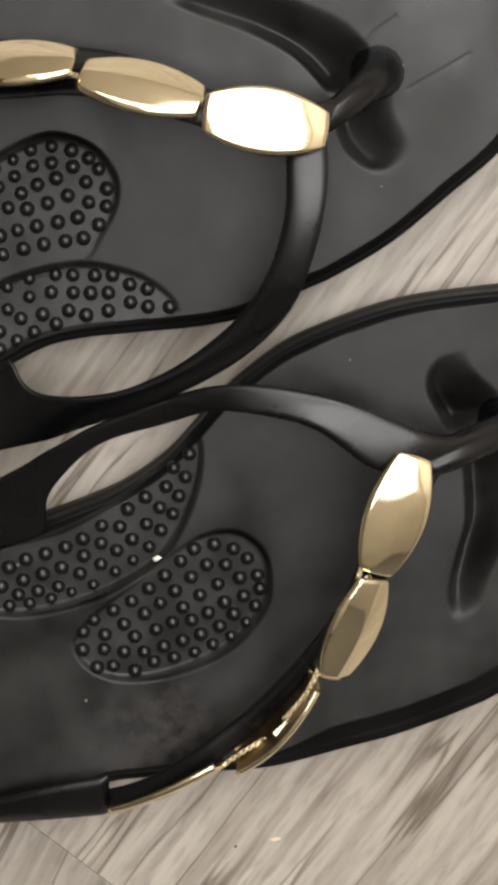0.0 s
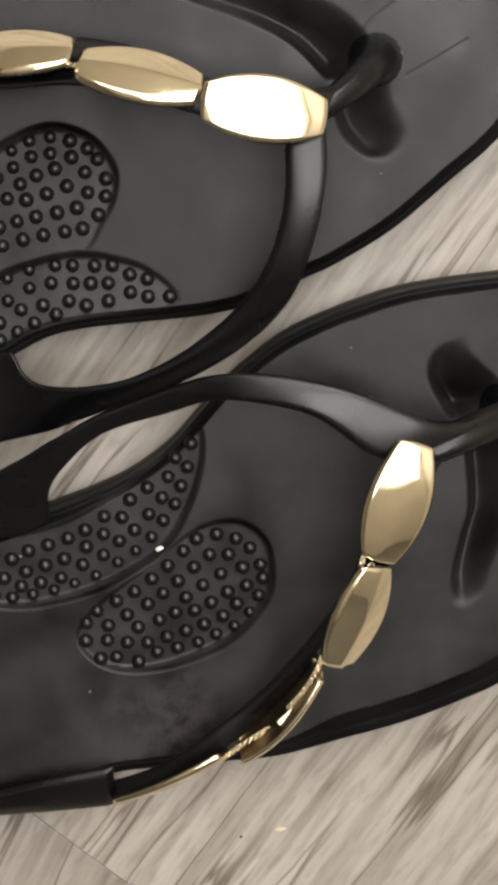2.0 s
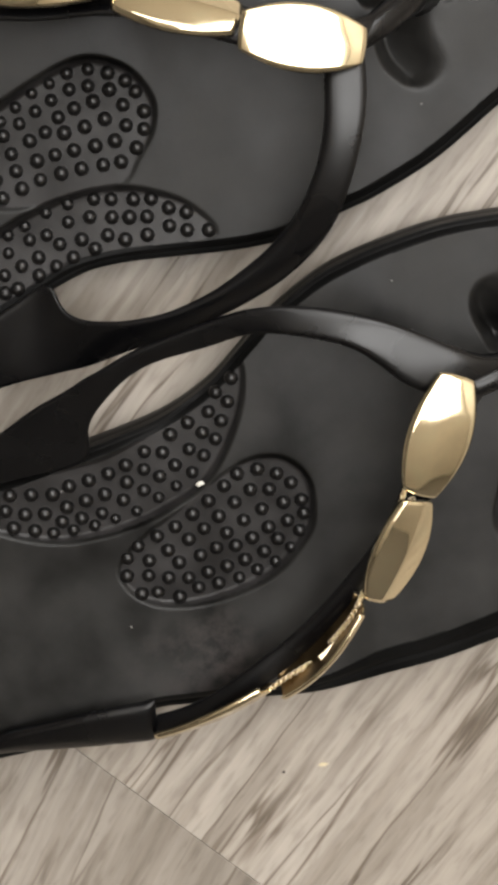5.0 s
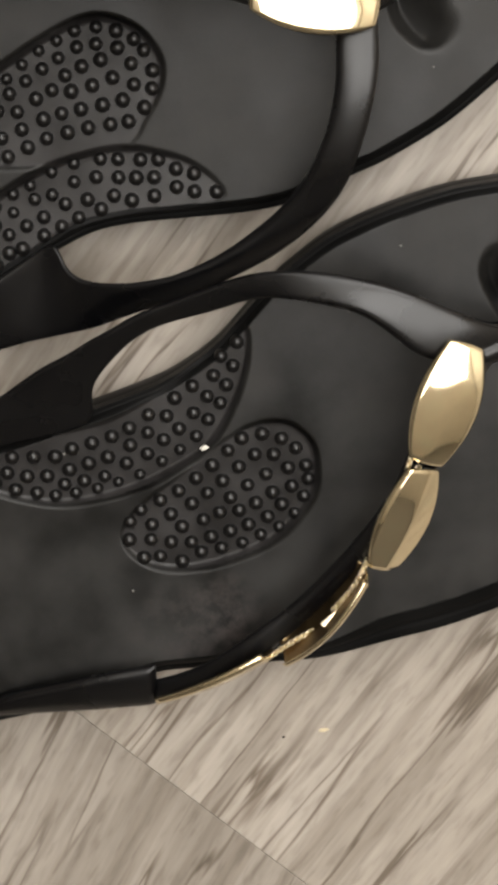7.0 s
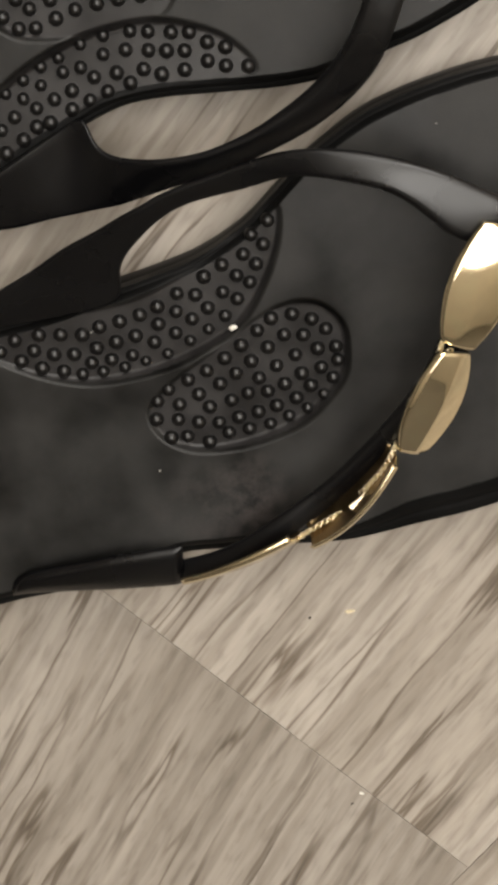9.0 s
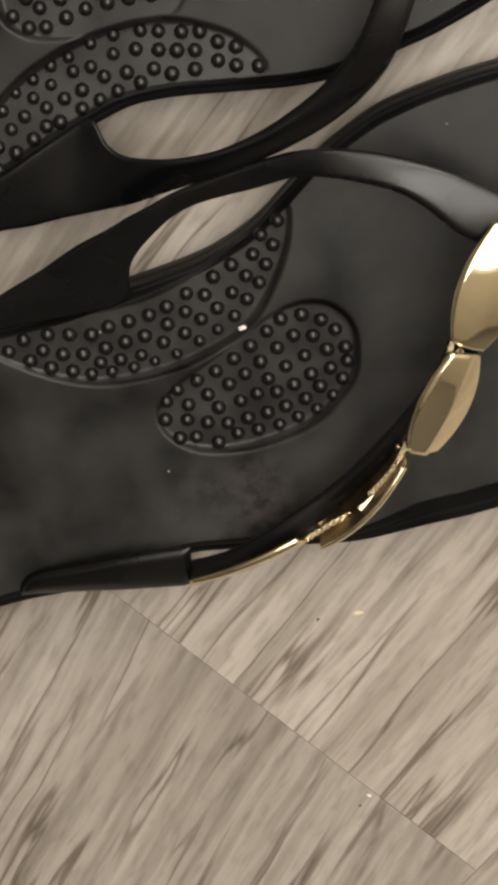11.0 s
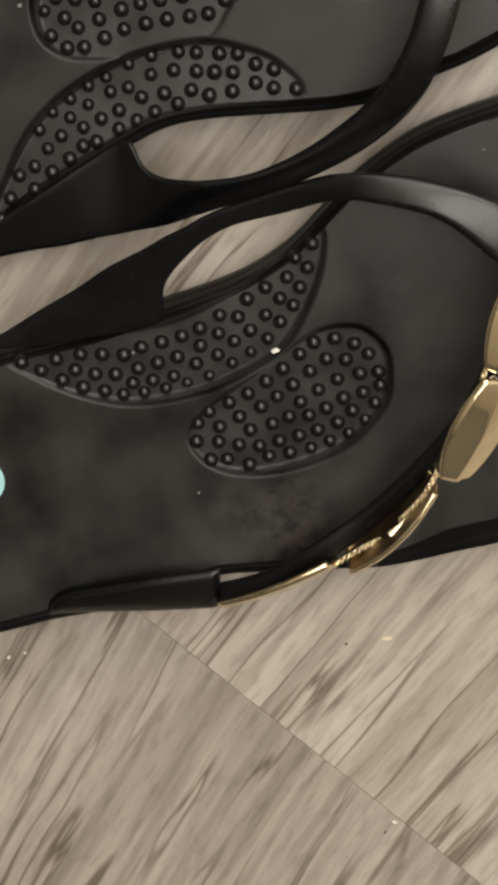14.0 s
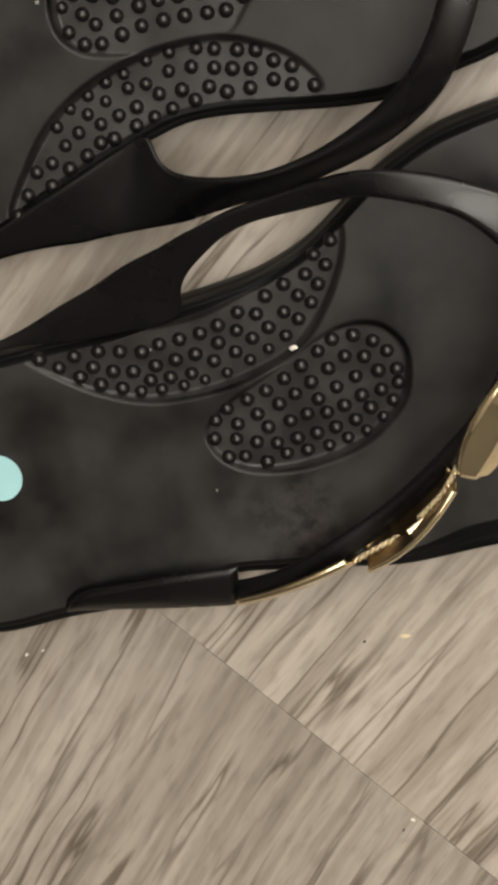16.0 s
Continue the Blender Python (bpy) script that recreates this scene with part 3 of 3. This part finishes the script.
def sole_mesh(inner, outer, height, pads, side):
    fi, fo = edge_function(inner), edge_function(outer)
    nx, ny = 760, 280
    xs = np.linspace(-111.9, 141.9, nx + 1)
    v = np.linspace(0, 1, ny + 1)
    v = v + 0.045 * np.sin(2 * math.pi * v) * -1
    yi, yo = fi(xs), fo(xs)
    X = np.repeat(xs[:, None], ny + 1, 1)
    Y = yo[:, None] + (yi - yo)[:, None] * v[None]
    slope_i, slope_o = np.gradient(yi, xs), np.gradient(yo, xs)
    rim_i, rim_o = (1.0, 0.68 - 0.34 * smoothstep(xs, 0, 30)[:, None]) if side > 0 else (0.72, 0.68)
    d = np.minimum(rim_i * (yi[:, None] - Y) / np.sqrt(1 + slope_i**2)[:, None], rim_o * (Y - yo[:, None]) / np.sqrt(1 + slope_o**2)[:, None])
    Z = height(X.ravel(), Y.ravel()).reshape(X.shape)
    # sloping rim with a moulded line
    Z = Z - 1.15 * np.clip(2.3 - d, 0, 2.3) - 0.35 * np.exp(-(((d - 1.1) / 0.3) ** 2))
    top = np.stack([X, Y, Z], -1)
    m, n = nx + 1, ny + 1
    verts = [tuple(q) for q in top.reshape(-1, 3)]
    faces = [(i * n + j, (i + 1) * n + j, (i + 1) * n + j + 1, i * n + j + 1) for i in range(nx) for j in range(ny)]
    # side wall: loop round the outline, stepped down with a moulded line
    loop = [(i, 0) for i in range(m)] + [(nx, j) for j in range(1, n)] + [(i, ny) for i in range(nx - 1, -1, -1)] + [(0, j) for j in range(ny - 1, 0, -1)]
    base = [i * n + j for i, j in loop]
    pos = np.array([verts[k] for k in base])
    tang = np.roll(pos, -1, 0) - np.roll(pos, 1, 0)
    out = np.stack([tang[:, 1], -tang[:, 0]], 1)
    out /= np.linalg.norm(out, axis=1)[:, None] + 1e-9
    prev = base
    for dz, off in ((-1.2, 0.15), (-3.4, 0.2), (-4.0, -0.1), (-4.8, -0.1), (-5.4, 0.15), (-12.0, 0.0), (-15.0, -0.4), (None, -1.4)):
        z = np.full(len(pos), 0.0) if dz is None else np.maximum(pos[:, 2] + dz, 0.3)
        start = len(verts)
        verts += [(a + o[0] * off, b + o[1] * off, c) for (a, b, _), o, c in zip(pos, out, z)]
        row = list(range(start, start + len(pos)))
        k = len(pos)
        faces += [(prev[i], row[i], row[(i + 1) % k], prev[(i + 1) % k])[::-1] for i in range(k)]
        prev = row
    faces.append(tuple(prev))
    verts = np.array(verts) * (1, side, 1) / 1000
    me = mesh_of("sole", verts, faces if side > 0 else [f[::-1] for f in faces], RUBBER)
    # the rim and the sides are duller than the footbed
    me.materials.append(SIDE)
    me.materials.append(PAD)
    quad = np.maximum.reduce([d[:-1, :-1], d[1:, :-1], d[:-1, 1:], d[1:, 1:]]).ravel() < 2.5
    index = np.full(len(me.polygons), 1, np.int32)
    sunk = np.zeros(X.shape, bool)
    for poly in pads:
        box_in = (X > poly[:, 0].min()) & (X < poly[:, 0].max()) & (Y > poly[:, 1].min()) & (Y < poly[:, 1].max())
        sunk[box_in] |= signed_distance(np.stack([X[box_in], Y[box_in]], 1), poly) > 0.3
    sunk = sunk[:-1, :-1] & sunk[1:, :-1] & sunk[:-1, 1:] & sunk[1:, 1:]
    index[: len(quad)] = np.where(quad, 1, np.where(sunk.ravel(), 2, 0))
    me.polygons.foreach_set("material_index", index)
    return me


def strap_mesh(name, stations, thick, side, mat, count=70, bulge=0.35, round_power=2.6, thin=1.0):
    c = curve_through(stations, count)
    for _ in range(18):
        c[1:-1] = (c[:-2] + 2 * c[1:-1] + c[2:]) / 4
    a, b = c[:, :3], c[:, 3:]
    mid, half = (a + b) / 2, (a - b) / 2
    tang = np.gradient(mid, axis=0)
    normals = np.cross(tang, half)
    normals /= np.linalg.norm(normals, axis=1)[:, None] + 1e-9
    normals[0] *= 1 if normals[0, 2] > 0 else -1
    for i in range(1, count):
        if normals[i] @ normals[i - 1] < 0:
            normals[i] = -normals[i]
    for _ in range(count // 3):
        # ease the frame where the stations fan out
        normals[1:-1] = (normals[:-2] + 2 * normals[1:-1] + normals[2:]) / 4
    unit = half / (np.linalg.norm(half, axis=1)[:, None] + 1e-9)
    normals -= unit * (normals * unit).sum(1)[:, None]
    normals /= np.linalg.norm(normals, axis=1)[:, None] + 1e-9
    rings = []
    for i, n in enumerate(normals):
        taper = min(1.0, 0.35 + 0.2 * min(i, count - 1 - i)) * (1 + (thin - 1) * smoothstep(i / count, 0.25, 0.5))
        ring = []
        for k in range(20):
            t = 2 * math.pi * k / 20
            cx, sx = math.cos(t), math.sin(t)
            e = 2 / round_power
            u = math.copysign(abs(cx) ** e, cx)
            w = math.copysign(abs(sx) ** e, sx)
            ring.append((mid[i] + half[i] * u + n * taper * (thick * w * 0.5 + bulge * thick * (1 - u * u))) * (1, side, 1) / 1000)
        rings.append(ring)
    me = rings_mesh(name, rings, mat)
    bm = bmesh.new()
    bm.from_mesh(me)
    bmesh.ops.recalc_face_normals(bm, faces=bm.faces)
    bm.to_mesh(me)
    bm.free()
    return me


def tube_mesh(name, pts, radii, side, mat, count=30, m=16):
    c = curve_through([(*p, r) for p, r in zip(pts, radii)], count)
    tang = np.gradient(c[:, :3], axis=0)
    rings = []
    for q, t in zip(c, tang):
        t = t / np.linalg.norm(t)
        u = np.cross(t, (0.3, 1, 0.1))
        u /= np.linalg.norm(u)
        w = np.cross(t, u)
        rings.append([(q[:3] + q[3] * (math.cos(k * 2 * math.pi / m) * u + math.sin(k * 2 * math.pi / m) * w)) * (1, side, 1) / 1000 for k in range(m)])
    me = rings_mesh(name, rings, mat)
    bm = bmesh.new()
    bm.from_mesh(me)
    bmesh.ops.recalc_face_normals(bm, faces=bm.faces)
    bm.to_mesh(me)
    bm.free()
    return me


def bead_mesh(length=28.5, end=4.0, middle=7.15, ridge=1.05, wall=0.9, soft=0.003, bow=0.8):
    """A hollow barrel-shaped metal plate, creased along its middle."""
    ns, nw = 28, 40
    S, Wd = np.linspace(-1, 1, ns + 1), np.linspace(-1, 1, nw + 1)
    verts = []
    for lay in (0, 1):
        for s in S:
            w = end + (middle - end) * (1 - abs(s) ** 2.0)
            for q in Wd:
                crease = math.sqrt(q * q + soft)
                z = ridge * (1 - 0.45 * s * s) * (1.05 - crease - 0.16 * q * q) - bow * s * s - 7.0 * max(0.0, abs(q) - 0.89)
                verts.append((s * length / 2 * (1 - 0.03 * q * q), w * q * (1 - 0.02 * lay), z - lay * wall))
    n, off = nw + 1, (ns + 1) * (nw + 1)
    faces = [(i * n + j, (i + 1) * n + j, (i + 1) * n + j + 1, i * n + j + 1) for i in range(ns) for j in range(nw)]
    faces += [tuple(off + k for k in f[::-1]) for f in faces]
    rim = [(i, 0) for i in range(ns + 1)] + [(ns, j) for j in range(1, n)] + [(i, nw) for i in range(ns - 1, -1, -1)] + [(0, j) for j in range(nw - 1, 0, -1)]
    rim = [i * n + j for i, j in rim]
    faces += [(rim[k], off + rim[k], off + rim[(k + 1) % len(rim)], rim[(k + 1) % len(rim)]) for k in range(len(rim))]
    verts = np.array(verts) / 1000
    me = mesh_of("gold_bead", verts, faces, GOLD)
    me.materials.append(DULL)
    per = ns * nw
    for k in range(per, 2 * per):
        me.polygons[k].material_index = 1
    return me


def nub_mesh():
    rings = []
    for r, z in ((1.75, -0.6), (1.68, 0.3), (1.5, 0.9), (1.1, 1.4), (0.55, 1.7)):
        rings.append([(r * math.cos(k * math.pi / 5) / 1000, r * math.sin(k * math.pi / 5) / 1000, z / 1000) for k in range(10)])
    me = rings_mesh("nub", rings, NUB, cap=False)
    bm = bmesh.new()
    bm.from_mesh(me)
    bm.verts.ensure_lookup_table()
    tip = bm.verts.new((0, 0, 0.0018))
    bm.verts.ensure_lookup_table()
    for k in range(10):
        f = bm.faces.new((bm.verts[40 + k], bm.verts[40 + (k + 1) % 10], tip))
        f.smooth = True
    bmesh.ops.recalc_face_normals(bm, faces=bm.faces)
    bm.to_mesh(me)
    bm.free()
    return me


BEAD, BROAD_BEAD, NUBS = bead_mesh(), bead_mesh(ridge=0.55, soft=0.12, bow=1.3), nub_mesh()


def chain_mesh(name, pts, side, links=24):
    """A run of small flat links, each turned against the next."""
    c = curve_through(pts, links)
    tang = np.gradient(c, axis=0)
    verts, faces = [], []
    for i, (q, t) in enumerate(zip(c, tang)):
        t = t / np.linalg.norm(t)
        u = np.cross(t, (0, 0, 1))
        u /= np.linalg.norm(u)
        w = np.cross(u, t)
        turn = radians(40 if i % 2 else -40)
        s = math.cos(turn) * u + math.sin(turn) * w
        nrm = np.cross(t, s)
        base = len(verts)
        for a in range(12):
            ca, sa = math.cos(a * math.pi / 6), math.sin(a * math.pi / 6)
            rad = ca * t * 0.68 + sa * s * 0.58
            for b in range(6):
                cb, sb = math.cos(b * math.pi / 3), math.sin(b * math.pi / 3)
                verts.append((q + rad * (1 + 0.36 * cb) + nrm * 0.2 * sb) * (1, side, 1) / 1000)
        for a in range(12):
            for b in range(6):
                faces.append((base + a * 6 + b, base + ((a + 1) % 12) * 6 + b, base + ((a + 1) % 12) * 6 + (b + 1) % 6, base + a * 6 + (b + 1) % 6))
    return mesh_of(name, verts, faces, CHAIN)


def place_bead(parent, a, b, roll, side, mesh):
    """A bead between two end points; roll: degrees by which its face turns to the outer side."""
    a, b = Vector(a), Vector(b)
    ax = (b - a).normalized()
    up = (Vector((0, 0, 1)) - ax * ax.z).normalized()
    out = ax.cross(up)
    if out.y > 0:
        out = -out
    nrm = math.cos(radians(roll)) * up + math.sin(radians(roll)) * out
    if side < 0:
        ax, nrm = Vector((ax.x, -ax.y, ax.z)), Vector((nrm.x, -nrm.y, nrm.z))
    y = nrm.cross(ax)
    c = (a + b) / 2
    ob = part("gold_bead", mesh, parent)
    k = (b - a).length / 28.5
    m = Matrix((ax, y, nrm)).transposed().to_4x4() @ Matrix.Diagonal((k, 1, 1, 1))
    ob.matrix_basis = Matrix.Translation(Vector((c.x, c.y * side, c.z)) / 1000) @ m
    return ob


def nubs_at(parent, places, height, side):
    """Massage nubs standing on the footbed."""
    p = np.array(places)
    for (x, y), h in zip(p, height(p[:, 0], p[:, 1])):
        ob = part("nub", NUBS, parent)
        s = random.uniform(0.95, 1.05) * (1 - (0.32 if side > 0 else 0.14) * smoothstep(INSOLE - h, 2.1, 3.4))
        ob.matrix_basis = Matrix.Translation((x / 1000, y * side / 1000, h / 1000)) @ Matrix.Diagonal((s, s, s, 1))


def sandal(label, where, turn, side, inner, ball, arch, strap, beaded, beads, chains, ball_fit, arch_nubs, scoops):
    root = tagged(new("flip_flop_sandal"), label, "sandal", "pair of sandals")
    root.matrix_basis = pose(*where, 0, 0, turn)
    height, ball_line, arch_line = footbed(ball, arch, scoops, side)
    sole = part("sole", sole_mesh(inner, OUTER_R if side > 0 else OUTER, height, (ball_line, arch_line), side), root)
    # massage nubs on both pads
    (xx, xy, x0), (yx, yy, y0) = ball_fit
    nubs_at(sole, [(xx * x + xy * y + x0, yx * x + yy * y + y0) for x, y in BALL_NUBS], height, side)
    nubs_at(sole, arch_nubs, height, side)
    part("inner_strap", strap_mesh("inner_strap", strap, 4.0, side, STRAP, count=170, bulge=0.07, round_power=4.6, thin=0.42), root)
    part("beaded_strap", strap_mesh("beaded_strap", beaded, 2.4, side, STRAP, bulge=0.1), root)
    px = 87.5 if side < 0 else 88
    part("toe_post", tube_mesh("toe_post", [(px - 20, 17, 41), (px - 12, 17, 38), (px - 4, 16.5, 32), (px, 16, 25), (px + 0.5, 16, 19.5), (px + 0.5, 16, 17)], [2.4, 3.0, 3.6, 4.6, 5.6, 6.2], side, STRAP), root)
    for k, (a, b, roll) in enumerate(beads):
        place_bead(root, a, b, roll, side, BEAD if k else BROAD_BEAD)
    for pts in chains:
        part("chain", chain_mesh("chain", pts, side, max(6, int(np.linalg.norm(np.diff(np.array(pts), axis=0), axis=1).sum() / 0.75))), root, "fine braided gold chain")
    return root


RIGHT_BEADS = [((66.8, 21.5, 47.0), (50.0, -0.3, 48.0), 9), ((49.8, -2.2, 46.0), (33.4, -22.3, 41.0), 34), ((29.9, -22.3, 40.0), (5.2, -36.9, 35.0), 106), ((1.7, -36.1, 34.0), (-27.2, -40.7, 27.0), 74)]
RIGHT_CHAINS = [[(47.4, 2.1, 46.0), (45.6, -1.0, 45.0), (47.9, -1.0, 45.0)], [(30.3, -18.9, 40.0), (25.7, -23.6, 39.2), (19.2, -28.1, 37.4)], [(13.6, -31.9, 35.4), (6.6, -33.6, 34.6), (-0.8, -36.5, 32.0)]]
LEFT_BEADS = [((72.1, 18.9, 45.5), (52.4, 1.4, 49.0), 6), ((53.9, -0.9, 44.0), (35.2, -20.0, 41.0), 42), ((35.6, -22.8, 40.0), (12.7, -36.4, 34.0), 52), ((11.4, -37.0, 33.0), (-15.9, -44.4, 24.0), 60)]
LEFT_CHAINS = [[(50.7, 1.7, 42.0), (48.5, 0.3, 41.0), (47.3, -2.3, 41.0)], [(34.7, -17.8, 39.0), (32.6, -20.2, 38.0), (29.7, -22.3, 38.0)]]
IDENT = ((1, 0, 0), (0, 1, 0))
right = sandal("black rubber flip-flop with a gold-beaded strap and teal heel sticker", (-0.0194, -0.0402, 0), 19.66, 1, INNER_R, BALL_R, ARCH_R, STRAP_R, BEADED_R, RIGHT_BEADS, RIGHT_CHAINS, IDENT, ARCH_NUBS, SCOOPS_R)
part("strap_anchor", strap_mesh("strap_anchor", TAB_R, 3.0, 1, STRAP, bulge=0.2, round_power=4.0), right)
clasp = box("clasp", (-0.0028, -0.0011, -0.0005), (0.0028, 0.0011, 0.0005), CHAIN, right, 0.0003)
clasp.matrix_basis = Matrix.Translation(Vector((18.3, -30.0, 38.0)) / 1000) @ pose(0, 0, 0, -14, 6, 22)
left = sandal("black rubber flip-flop with a gold-beaded strap, paired beside another", (-0.0540, 0.0486, 0), 33.1, -1, INNER_L, BALL_L, ARCH_L, STRAP_L, BEADED_L, LEFT_BEADS, LEFT_CHAINS, ((0.9684, -0.0065, 2.29), (0.0017, 0.9683, -0.25)), ARCH_NUBS_L, SCOOPS_L)


# ---- small things ----
sticker_bm = bmesh.new()
bmesh.ops.create_cone(sticker_bm, segments=48, radius1=0.0057, radius2=0.0057, depth=0.0003, cap_ends=True)
sticker_me = bpy.data.meshes.new("sticker")
sticker_bm.to_mesh(sticker_me)
sticker_bm.free()
sticker_me.materials.append(STICKER)
sticker = part("sticker", sticker_me, right, "round pale teal paper sticker")
sticker_at = footbed(BALL_R, ARCH_R, SCOOPS_R, 1)[0](np.array([-74.3]), np.array([2.6]))[0]
sticker.matrix_basis = Matrix.Translation((-0.0743, 0.0026, sticker_at / 1000 + 0.0006)) @ Matrix.Rotation(radians(-4.5), 4, "Y")


def grit(name, label, where, size, mat, turn=0.0, seed=1):
    """A small rough flake."""
    rnd = random.Random(seed)
    bm = bmesh.new()
    bmesh.ops.create_icosphere(bm, subdivisions=2, radius=1.0)
    for v in bm.verts:
        k = 1 + rnd.uniform(-0.22, 0.22)
        v.co = Vector((v.co.x * size[0] * k, v.co.y * size[1] * k, v.co.z * size[2] * k)) / 1000
    me = bpy.data.meshes.new(name)
    bm.to_mesh(me)
    bm.free()
    me.materials.append(mat)
    ob = tagged(new(name, me), label, "debris", "bits of debris")
    ob.matrix_basis = pose(where[0] / 1000, where[1] / 1000, (where[2] + size[2] * 0.8) / 1000, 0, 0, turn)
    return ob


grit("crumb", "small yellow crumb lying on the laminate floor", (6.5, -105.5, 0.0), (1.35, 0.5, 0.35), CRUMB, 10, 1)
grit("grit", "tiny dark grit grain on the laminate floor", (-3.4, -107.5, 0.0), (0.4, 0.3, 0.25), DARKBIT, 30, 2)
grit("grit", "tiny white grit grain on the laminate floor", (-87.7, -115.0, 0.0), (0.5, 0.35, 0.2), WHITEBIT, 50, 3)
grit("grit", "tiny white grit grain on the laminate floor", (-83.6, -113.6, 0.0), (0.35, 0.3, 0.2), WHITEBIT, 20, 4)
grit("grit", "tiny white grit grain on the laminate floor", (10.4, -156.3, 0.0), (0.7, 0.35, 0.2), WHITEBIT, -20, 5)
grit("grit", "tiny dark grit grain on the laminate floor", (8.1, -159.3, 0.0), (0.35, 0.25, 0.2), DARKBIT, 30, 6)
grit("crumb", "pale three-cornered crumb lying on a black sandal footbed", (-21.5, -28.1, 17.4), (1.0, 0.65, 0.4), WHITEBIT, 20, 7)
grit("lint", "tiny pale lint speck on a black sandal footbed", (42.3, -30.0, 18.0), (0.5, 0.4, 0.2), LINT, 20, 8)
grit("lint", "tiny pale lint speck on a black sandal footbed", (-53.8, -29.3, 18.6), (0.35, 0.3, 0.25), LINT, 20, 9)
grit("lint", "tiny pale lint speck on a black sandal footbed", (-38.6, -62.8, 18.0), (0.3, 0.25, 0.15), LINT, 20, 10)
grit("lint", "tiny pale lint speck on a black sandal footbed", (33.8, 84.7, 18.0), (0.5, 0.4, 0.2), LINT, 20, 11)
grit("lint", "tiny pale lint speck on a black sandal footbed", (29.6, 58.2, 18.0), (0.22, 0.2, 0.12), LINT, 20, 12)
grit("lint", "tiny pale lint speck on a black sandal footbed", (23.0, 18.9, 18.0), (0.22, 0.2, 0.12), LINT, 20, 13)
grit("lint", "tiny pale lint speck on a black sandal footbed", (-78.2, 47.4, 18.0), (0.5, 0.4, 0.2), LINT, 20, 14)

# ---- floor planks ----
ALONG = 50.8
PLANK_L, PLANK_W = 1.2, 0.21


def plank_mesh(wood):
    bm = bmesh.new()
    bmesh.ops.create_cube(bm, size=1.0)
    for v in bm.verts:
        v.co = Vector(((v.co.x) * (PLANK_L - 0.00012), v.co.y * (PLANK_W - 0.00012), (v.co.z - 0.5) * 0.008))
    bmesh.ops.bevel(bm, geom=[e for e in bm.edges if all(v.co.z > -0.001 for v in e.verts)], offset=0.00014, segments=2, profile=0.5, affect="EDGES")
    me = bpy.data.meshes.new("plank")
    bm.to_mesh(me)
    bm.free()
    me.materials.append(wood)
    return me


PLANKS = [plank_mesh(w) for w in WOOD]


def trimmed(mesh, m):
    """The plank cut off where it runs under a wall."""
    bm = bmesh.new()
    bm.from_mesh(mesh)
    inv = m.inverted()
    for n in ((1, 0, 0), (-1, 0, 0), (0, 1, 0), (0, -1, 0)):
        n = Vector(n)
        bmesh.ops.bisect_plane(bm, geom=bm.verts[:] + bm.edges[:] + bm.faces[:], plane_co=inv @ (n * (ROOM - 0.002)), plane_no=inv.to_3x3() @ n, clear_outer=True)
    if len(bm.faces) < 3:
        bm.free()
        return None
    me = bpy.data.meshes.new("plank")
    bm.to_mesh(me)
    bm.free()
    me.materials.append(mesh.materials[0])
    return me


ca, sa = math.cos(radians(ALONG)), math.sin(radians(ALONG))
for r in range(-13, 14):
    shift = (0.0, 0.43, 0.81, 0.2)[r % 4]
    for k in range(-4, 5):
        u = -0.1132 + PLANK_L / 2 + shift + k * PLANK_L
        v = -0.037 + r * PLANK_W
        x, y = u * ca - v * sa, u * sa + v * ca
        reach = max(abs(x), abs(y))
        if reach < ROOM + 0.65:
            m = pose(x, y, 0, 0, 0, ALONG)
            corners = [m @ Vector((sx * PLANK_L / 2, sy * PLANK_W / 2, 0)) for sx in (-1, 1) for sy in (-1, 1)]
            data = PLANKS[(r + k) % 2]
            if any(max(abs(c.x), abs(c.y)) > ROOM for c in corners):
                data = trimmed(data, m)
            if data:
                ob = part("plank", data, floor)
                ob.matrix_basis = m
